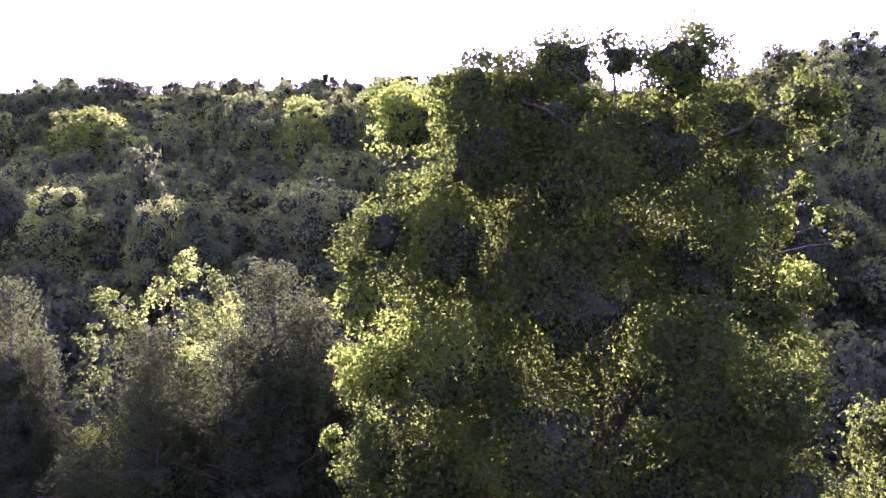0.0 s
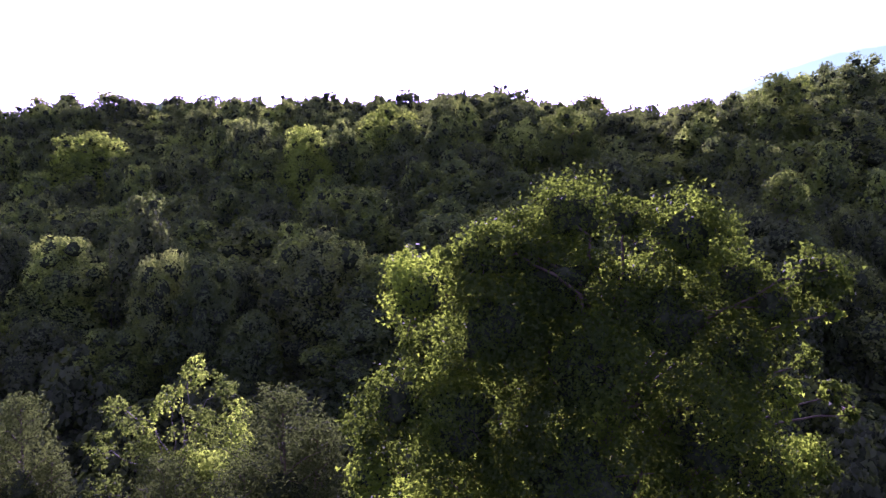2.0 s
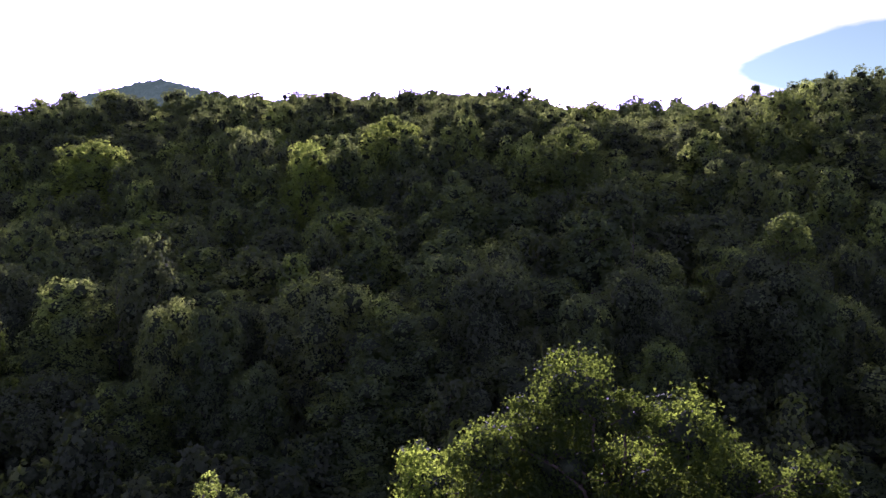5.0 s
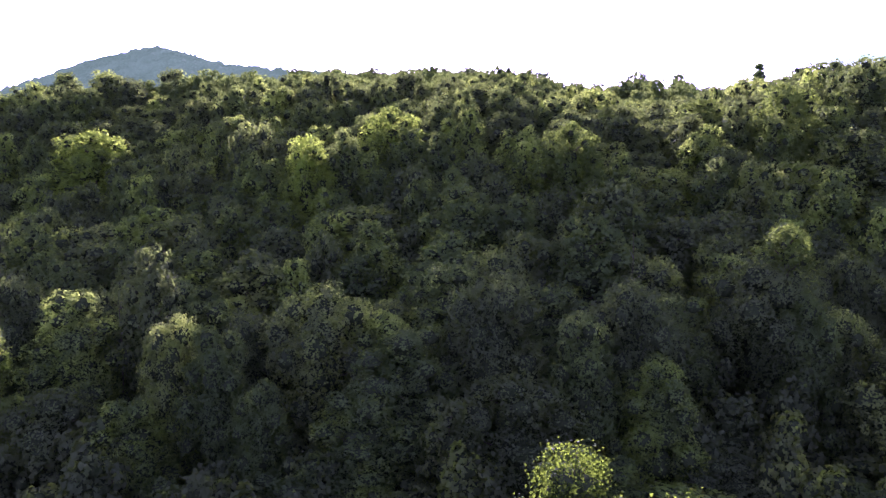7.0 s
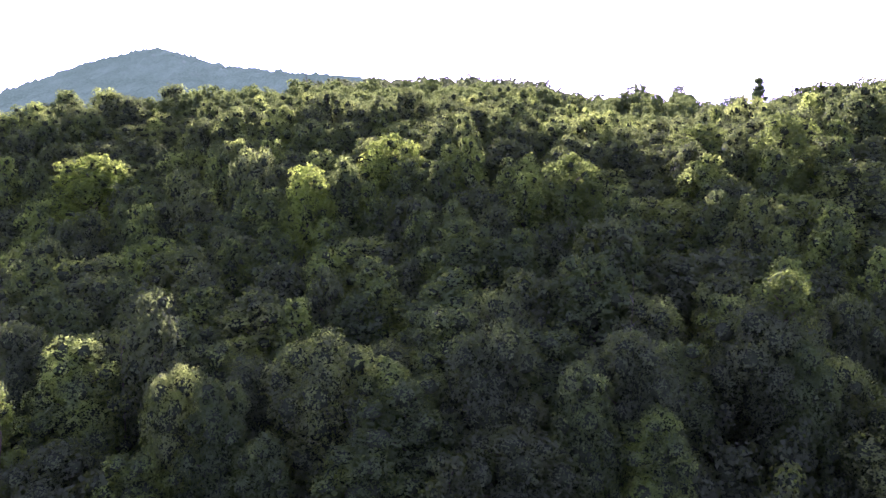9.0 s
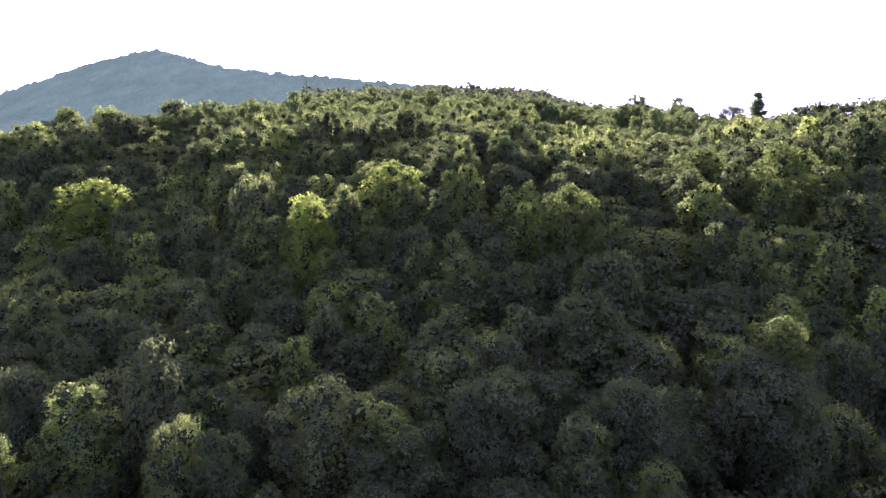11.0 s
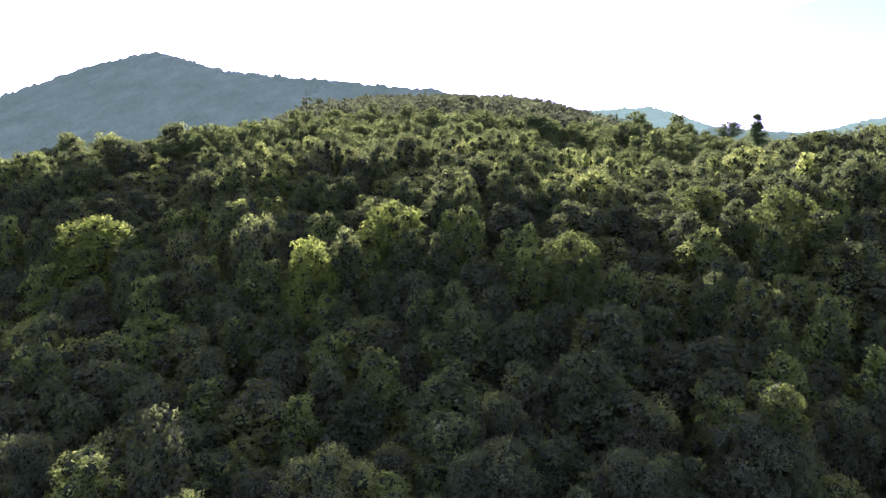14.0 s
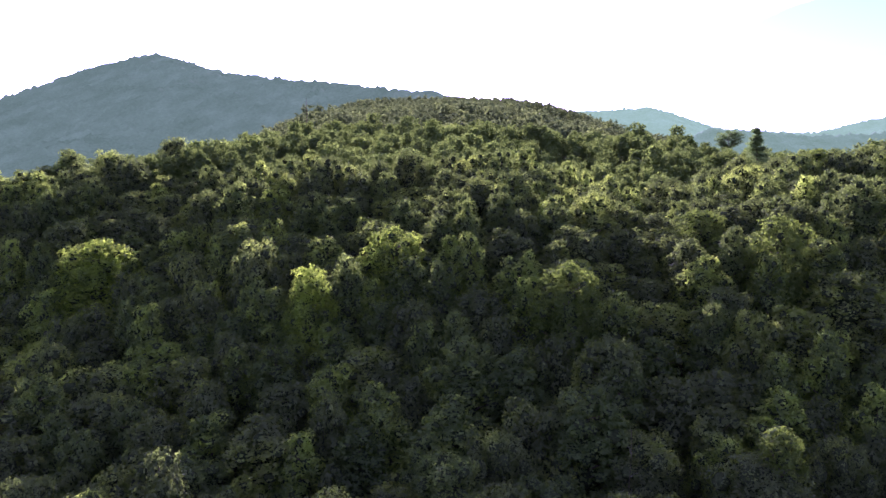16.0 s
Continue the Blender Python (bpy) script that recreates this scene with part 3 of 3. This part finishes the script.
upper_oaks = [broadleaf("oak_tree", 22.0, r, b + 0.5, c, 0.32, 14500, LEAF_OAK, BARK, h, 20, k, 0.41) for r, b, c, h, k in OAK_SHAPES]
upper_poplars = [broadleaf("poplar_tree", 24.0, r, b + 0.5, c, 0.31, 14000, LEAF_POPLAR, BARK, h, 20, k, 0.41) for r, b, c, h, k in POPLAR_SHAPES]
sun_toned = broadleaf("poplar_tree", 24.0, 6.0, 5.0, 24, 0.27, 22000, LEAF_SUNLIT, BARK, 0.45, 20, 1.0, 0.28)
# added clump that stands in for the sunlit top of the oak beside it
crest = broadleaf("tulip_tree", 28.0, 3.0, 22.8, 9, 0.20, 6000, LEAF_SUNLIT, BARK, 0.4, 14, 0.8, 0.3)
shrubs = [broadleaf("understorey_tree", 11.0, r, 1.0, c, 0.32, 3600, LEAF_OAK, BARK, 0.45, 12, 1.0, 0.52) for r, c in ((3.8, 13), (3.2, 12))]
spire = broadleaf("ash_tree", 20.0, 4.4, 4.0, 20, 0.27, 11000, LEAF_OAK, BARK, 0.40, 18, 1.4, 0.38)
for ob in oaks + upper_oaks:
    tagged(ob, "broad oak with a rounded clumpy dark green crown", "tree", "trees on the hillside")
for ob in poplars + upper_poplars:
    tagged(ob, "tall poplar with an oval green crown", "tree", "trees on the hillside")
tagged(sun_toned, "poplar above its neighbours, sunlight put into its yellow-green leaf colour", "tree", "trees on the hillside")
tagged(crest, "yellow-green clump on a stem, added for the sunlit top of the oak", "tree", "trees on the hillside")
for ob in shrubs:
    tagged(ob, "low understorey tree with a dense dark crown", "tree", "understorey on the hillside")
tagged(spire, "ash tree with a tall rounded crown of fine silvery leaves", "tree", "trees on the hillside")
HIGH = {"oak_tree": 22.0, "poplar_tree": 24.0, "understorey_tree": 11.0, "ash_tree": 20.0, "tulip_tree": 28.0}
WIDE = {"oak_tree": 6.8, "poplar_tree": 5.2, "understorey_tree": 3.5, "ash_tree": 4.3, "tulip_tree": 3.0}

# trees that stand out: x, y, top, crown radius, model
CHOSEN = [
    (36.0, 75.8, 32.0, 7.2, oaks[1]), (36.9, 74.4, 35.4, 2.9, crest), (19.6, 69.4, 30.4, 6.0, oaks[0]), (4.2, 69.4, 30.8, 6.6, oaks[2]), (-13.6, 71.0, 29.4, 7.0, oaks[0]),
    (-6.6, 71.0, 26.8, 5.0, poplars[1]), (-32.6, 74.6, 33.6, 3.8, spire), (-48.8, 76.2, 29.8, 5.0, oaks[2]), (-40.6, 72.6, 28.6, 5.2, poplars[0]),
    (-27.8, 66.4, 27.0, 4.4, oaks[2]), (-22.6, 64.6, 26.6, 3.9, poplars[1]), (-8.0, 61.0, 21.0, 5.4, poplars[0]), (-0.2, 58.6, 21.4, 3.4, spire),
    (27.9, 66.2, 19.5, 4.2, shrubs[0]), (38.0, 62.0, 15.0, 5.0, shrubs[1]), (41.1, 71.6, 27.0, 5.0, oaks[0]), (11.6, 70.6, 24.0, 4.2, poplars[1]),
    (10.2, 100.8, 38.8, 5.6, poplars[0]), (20.0, 112.0, 50.8, 5.2, sun_toned), (-5.6, 114.8, 43.8, 5.6, oaks[2]), (-10.4, 133.4, 55.6, 6.2, sun_toned),
    (-18.4, 124.5, 50.6, 4.6, poplars[0]), (-24.8, 120.8, 49.2, 5.0, sun_toned), (-45.4, 126.2, 44.9, 4.8, spire), (-75.0, 146.6, 52.4, 8.2, sun_toned),
    (-64.5, 139.4, 45.8, 5.0, oaks[0]), (57.8, 119.2, 58.0, 5.6, sun_toned), (0.0, 151.0, 59.6, 6.0, oaks[2]), (49.5, 166.0, 57.0, 6.4, oaks[0]),
    (25.5, 136.6, 55.4, 6.2, oaks[1]), (-57.5, 201.6, 64.0, 6.0, poplars[0]), (-49.6, 200.0, 62.8, 5.4, poplars[1]), (98.8, 183.8, 73.4, 7.0, sun_toned),
    (-116.8, 215.0, 75.6, 6.0, poplars[1]), (-92.9, 238.6, 81.2, 6.4, oaks[2]), (66.0, 129.0, 56.0, 5.6, oaks[0]), (-37.0, 134.0, 53.0, 6.0, oaks[1]), (36.0, 124.0, 46.5, 5.6, oaks[2]),
    (-44.7, 198.4, 72.0, 5.4, poplars[0]), (-33.6, 195.2, 72.4, 6.6, oaks[1]), (12.5, 152.4, 61.8, 5.4, poplars[1]), (29.0, 177.2, 63.9, 6.0, oaks[0]),
    (102.6, 180.0, 73.2, 6.0, oaks[1]), (-51.0, 168.0, 64.5, 5.2, poplars[0]), (-105.0, 198.4, 68.8, 6.0, oaks[0]), (-119.9, 196.6, 68.5, 5.2, poplars[0]),
    (-10.7, 200.0, 74.2, 6.6, oaks[2]), (36.0, 139.5, 54.6, 5.6, oaks[0]), (53.0, 143.0, 58.4, 5.8, sun_toned), (-60.0, 172.0, 62.6, 5.8, oaks[2]), (1.8, 160.0, 63.0, 5.4, oaks[0]),
    (112.0, 184.0, 74.8, 6.4, oaks[0]), (91.5, 179.0, 72.0, 5.2, poplars[0]), (122.5, 190.0, 76.0, 6.2, oaks[2])]
taken = []
for x, y, top, r, model in CHOSEN:
    name = model.name.split(".")[0]
    if y > 86 and model is not sun_toned:
        model = {"oak_tree": upper_oaks, "poplar_tree": upper_poplars}.get(name, [model])[(oaks + poplars).index(model) % 3 % 2 if model in oaks + poplars else 0]
    place(model, x, y, r / WIDE[name], top, HIGH[name], rng.uniform(0, 6.28))
    taken.append((x, y, r))


def clear_of(x, y, r, near=0.64):
    for a, b, c in taken:
        if (x - a) ** 2 + (y - b) ** 2 < ((r + c) * near) ** 2:
            return False
    return True


def in_sight(x, y, margin=16):
    return abs(x) < 0.655 * y + margin


def shade_height(x, y):
    """How high the shadow of the hill's woods reaches over a spot."""
    d = np.arange(12, 130, 4.0)
    return float(np.max(land(x - 0.049 * d, y + d) + 17.5 - math.tan(radians(SUN_UP)) * d))


def room_for(x, y):
    """How high a tree may grow here without shading or hiding one of the sunlit trees that stand out."""
    top = 999.0
    for a, b, c, r, model in CHOSEN:
        d = y - b
        if 0 < d < 75 and abs(x - a + 0.049 * d) < r + 3.5 and model in (sun_toned, crest):
            top = min(top, c - (6.5 if model is crest else 4.5) + math.tan(radians(SUN_UP)) * d)
        elif -16 < d <= 0 and abs(x - a) < r + 3 and model in (sun_toned, crest):
            top = min(top, c - 5.0)
    return top


made = 0
tries = 0
while made < 430 and tries < 26000:
    tries += 1
    y = rng.uniform(54, 206)
    x = rng.uniform(-150, 150)
    if not in_sight(x, y, 10):
        continue
    kinds = oaks * 4 + poplars * 2 + [spire] if y < 86 else upper_oaks * 5 + upper_poplars * 3
    model = kinds[rng.integers(0, len(kinds))]
    name = model.name.split(".")[0]
    sc = rng.uniform(0.66, 1.14)
    r = WIDE[name] * sc
    if not clear_of(x, y, r):
        continue
    tall = rng.uniform(0.72, 0.98) * (0.55 if y < 61 else 1.0)
    tall = max(0.5, min(tall, (room_for(x, y) - float(land(x, y))) / HIGH[name]))
    if y < 112:
        tall = max(0.4, min(tall, (shade_height(x, y) - 1.0 - float(land(x, y))) / HIGH[name]))
    copy_thing(model, Matrix.LocRotScale((x, y, float(land(x, y))), Euler((rng.normal(0, 0.06), rng.normal(0, 0.06), rng.uniform(0, 6.28))), (sc * rng.uniform(0.9, 1.15), sc * rng.uniform(0.9, 1.15), tall)))
    taken.append((x, y, r))
    made += 1
made = tries = 0
while made < 240 and tries < 14000:
    tries += 1
    y = rng.uniform(40, 68) if made < 140 else rng.uniform(64, 124)
    x = rng.uniform(-85, 85)
    if not in_sight(x, y, 6) or not clear_of(x, y, 2.6, 0.42):
        continue
    model = shrubs[rng.integers(0, 2)]
    sc = rng.uniform(0.7, 1.2)
    copy_thing(model, Matrix.LocRotScale((x, y, float(land(x, y))), Euler((0, 0, rng.uniform(0, 6.28))), (sc, sc, sc * rng.uniform(0.8, 1.3))))
    taken.append((x, y, 2.0))
    made += 1

for model in oaks + poplars + upper_oaks + upper_poplars + shrubs + [spire, plume, sun_toned, crest]:
    for ob in list(model.children_recursive) + [model]:
        bpy.data.objects.remove(ob)

# ---- woods too many to count: the spur's back, the sides, the ridge and peak ----
def woods_models(leaves, leaf, count, per, base=3.0, core=0.34, shapes=((6.4, 20.0), (5.4, 22.0), (6.8, 19.0), (4.8, 23.0), (5.8, 21.0))):
    models = []
    for r, h in shapes:
        lobes = crown_lobes(h, r, base, count, 0.46, 0.95) + hearts(h, r, base)[1:4]
        pads = pads_of(lobes, (0, 0, base + (h - base) * 0.3), per, 0.5, (0.38, 0.60), 0.7)
        p, d, _ = pad_leaves(pads, leaves, 3, 0.4, 0.14, 0.26, 0.15)
        models.append(join([leaf_sheet(p, d, leaf, 0.9), cores(lobes, core, 1)]))
    return models


def woods(name, spots, models, label, mat=LEAF_FAR):
    """One mesh of many trees; spots are rows of x, y, scale."""
    cos, faces, k = [], [], 0
    for x, y, sc in spots:
        co, f = models[rng.integers(0, len(models))]
        a = rng.uniform(0, 6.28)
        c, s = math.cos(a), math.sin(a)
        q = co * sc * np.array([1, 1, rng.uniform(0.82, 1.0)])
        q = np.stack([q[:, 0] * c - q[:, 1] * s + x, q[:, 0] * s + q[:, 1] * c + y, q[:, 2] + float(land(x, y))], 1)
        cos.append(q)
        faces.append(f + k)
        k += len(co)
    ob = new(name, mesh_from(name, np.concatenate(cos), np.concatenate(faces), mat))
    return tagged(ob, label, "woods", "", "stuff")


def scatter(n, x0, x1, y0, y1, gap, keep, big=1.0):
    cells, spots = {}, []
    for _ in range(n):
        x, y = rng.uniform(x0, x1), rng.uniform(y0, y1)
        if not keep(x, y):
            continue
        i, j = int(x // gap), int(y // gap)
        if any((x - a) ** 2 + (y - b) ** 2 < gap * gap for p in (-1, 0, 1) for q in (-1, 0, 1) for a, b in cells.get((i + p, j + q), ())):
            continue
        cells.setdefault((i, j), []).append((x, y))
        spots.append((x, y, big * rng.uniform(0.84, 1.08)))
    return spots


mid_models = woods_models(3400, 0.58, 12, 12, 8.0)
mid = scatter(20000, -240, 230, 120, 345, 8.4, lambda x, y: in_sight(x, y, 20) and (y > 196 or abs(x) > 0.655 * y + 6) and clear_of(x, y, 4.2, 0.75))


def low_saddle(spots):
    """Lower woods in the dip beside the pines, so that the far ridges show over them."""
    rows = []
    for x, y, sc in spots:
        if y > 190 and 0.36 < x / y < 0.60:
            sc = max(0.42, min(sc, (60.7 + 0.050 * y - float(land(x, y))) / 21))
        rows.append((x, y, sc))
    return rows


mid = [(x, y, max(0.80, min(sc, (room_for(x, y) - float(land(x, y))) / 21))) for x, y, sc in low_saddle(mid)]
woods("hilltop_woods", mid, mid_models, "sunlit mixed woods on the back of the hill")
ridge_models = woods_models(600, 0.95, 9, 8, 8.0, 0.4)
far_models = woods_models(240, 1.45, 7, 5, 8.0, 0.4)
ridge = low_saddle(scatter(20000, -230, 270, 345, 620, 9.4, lambda x, y: in_sight(x, y, 20) and x > -150 - 0.06 * (y - 345)))
woods("ridge_woods", ridge, ridge_models, "dense mixed woods running back along the ridge", LEAF_HAZED)
far = low_saddle(scatter(16000, -230, 270, 625, 1260, 11.5, lambda x, y: x > -150 - 0.06 * (y - 345)))
woods("ridge_end_woods", far, far_models, "dense woods at the far end of the ridge", LEAF_HAZED)
side = scatter(2200, -220, 220, -160, 165, 12.5, lambda x, y: not in_sight(x, y, 24) and (y > 45 or math.hypot(x, y) > 45))
woods("side_woods", side, ridge_models, "woods around the sides of the hollow")


def canopy(name, xs, ys, lift, rough, mat, label, height=land):
    """A far-off sheet of treetops, each vertex a crown of its own height."""
    me = grid_mesh(name, xs, ys, lambda x, y: height(x, y) + lift + rng.uniform(0, rough, x.shape) + 1.3 * rough * rng.uniform(0, 1, x.shape) ** 9 + 0.6 * rough * ripple(x, y, 9, 4), mat)
    return tagged(new(name, me), label, "woods", "", "stuff")


canopy("mountain_woods", np.arange(-1950, 330, 8.5), np.arange(1240, 2640, 9.5), 9, 8, LEAF_HIGH, "woods covering the distant mountain, haze put in as a blue-green glow")


def crest_line(rows, foot):
    """Heights of a long far ridge from rows of x and crest, falling away on both sides of its line y = foot."""
    xs, zs = zip(*rows)
    return lambda x, y: np.interp(x, xs, zs) - 0.42 * np.abs(y - foot) + 16 * ripple(x, y, 150, 3) * smooth(20, 300, np.abs(y - foot))


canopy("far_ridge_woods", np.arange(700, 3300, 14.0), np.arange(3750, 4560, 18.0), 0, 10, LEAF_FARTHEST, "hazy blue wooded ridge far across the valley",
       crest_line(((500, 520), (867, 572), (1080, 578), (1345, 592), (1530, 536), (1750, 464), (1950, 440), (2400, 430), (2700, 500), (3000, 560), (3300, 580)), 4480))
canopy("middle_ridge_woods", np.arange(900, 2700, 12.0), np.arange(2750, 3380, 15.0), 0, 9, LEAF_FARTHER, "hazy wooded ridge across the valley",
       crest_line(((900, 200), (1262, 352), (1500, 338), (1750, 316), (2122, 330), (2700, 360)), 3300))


# ---- pines on the skyline, a dead snag and bare stems ----
def pine(name, x, y, top, height, spread_r, flat, label):
    tree = new(name)
    tree.matrix_basis = Matrix.Translation((x, y, float(land(x, y))))
    tip = top - float(land(x, y))
    part("trunk", tube(bend((0, 0, -1), (0.2, 0, tip), 0, 8, 0.08), np.linspace(0.34, 0.05, 8), 7), BARK, tree, shade=True)
    tufts = []
    for i in range(70 if flat else 96):
        f = rng.uniform(0, 1)
        h = tip - height * ((0.02 + 0.26 * f) if flat else (0.02 + 0.62 * f))
        w = spread_r * (math.sqrt(1 - 0.8 * (f - 0.45) ** 2 * 4) if flat else (0.06 + 0.98 * f ** 0.9)) * rng.uniform(0.55, 1.08)
        a = i * 2.399963 + rng.normal(0, 0.3)
        e = np.array([w * math.cos(a), w * math.sin(a), h + (0.10 if flat else 0.22) * w])
        root = np.array([0.1, 0, h - (0.35 if flat else 0.1) * w])
        part("limb", tube(bend(root, e, 0.15, 4, 0.06), np.linspace(0.07, 0.02, 4), 4), BARK, tree, shade=True)
        k = 150
        g = rng.uniform(0.45 if flat else 0.25, 1.05, (k, 1))
        tufts.append(root + (e - root) * g + rng.normal(0, 0.5, (k, 3)) * np.array([1, 1, 0.6]))
    p = np.concatenate(tufts)
    part("crown", leaf_sheet(p, rng.normal(size=p.shape), 0.48, 0.38), LEAF_DARK, tree)
    return tagged(tree, label, "pine")


pine("pine_tree", 111.1, 247.7, 84.6, 25.0, 6.2, False, "dark pointed pine standing above the skyline woods")
pine("flat_pine_tree", 143.0, 350.0, 92.2, 30.0, 7.4, True, "flat-topped dark pine beside the pointed one")

snag = new("dead_snag")
snag.matrix_basis = Matrix.Translation((-77.0, 388.0, float(land(-77, 388))))
snag_top = 114.0 - float(land(-77, 388))
part("trunk", tube(bend((0, 0, -1), (0.3, 0, snag_top), 0, 8, 0.12), np.linspace(0.42, 0.10, 8), 7), BARK, snag, shade=True)
for q in range(5):
    h = snag_top * (0.72 + 0.05 * q)
    a = q * 2.2
    part("limb", tube(bend((0, 0, h), (1.3 * math.cos(a), 1.3 * math.sin(a), h + 0.7), 0.1, 4, 0.05), np.linspace(0.09, 0.03, 4), 5), BARK, snag, shade=True)
tagged(snag, "bare dead grey trunk sticking up from the woods", "dead tree")


def bare_trunk(x, y, top, girth, lean, label):
    tree = new("bare_trunk")
    z = float(land(x, y))
    tree.matrix_basis = Matrix.Translation((x, y, z))
    stem = bend((0, 0, -1), (lean, 0, top - z), 0, 10, 0.10)
    part("trunk", tube(stem, np.linspace(girth, 0.02, 10), 8), BARK, tree, shade=True)
    for q in range(7):
        s = stem[4 + q * 5 // 7]
        a = q * 2.4
        w = rng.uniform(0.7, 1.6)
        part("limb", tube(bend(s, s + np.array([w * math.cos(a), w * math.sin(a), 0.9 * w]), 0.1, 5, 0.06), np.linspace(0.04, 0.01, 5), 5), BARK_PALE, tree, shade=True)
    return tagged(tree, label, "dead tree", "bare stems on the hillside")


bare_trunk(20.2, 76.5, 34.6, 0.045, 0.5, "thin pale bare trunk standing among the hillside crowns")
bare_trunk(-35.9, 74.0, 28.0, 0.10, -0.3, "thin whitish dead stem beside a silvery crown")
bare_trunk(2.0, 49.0, 15.2, 0.11, -0.4, "small pale dead tree at the foot of the hillside")
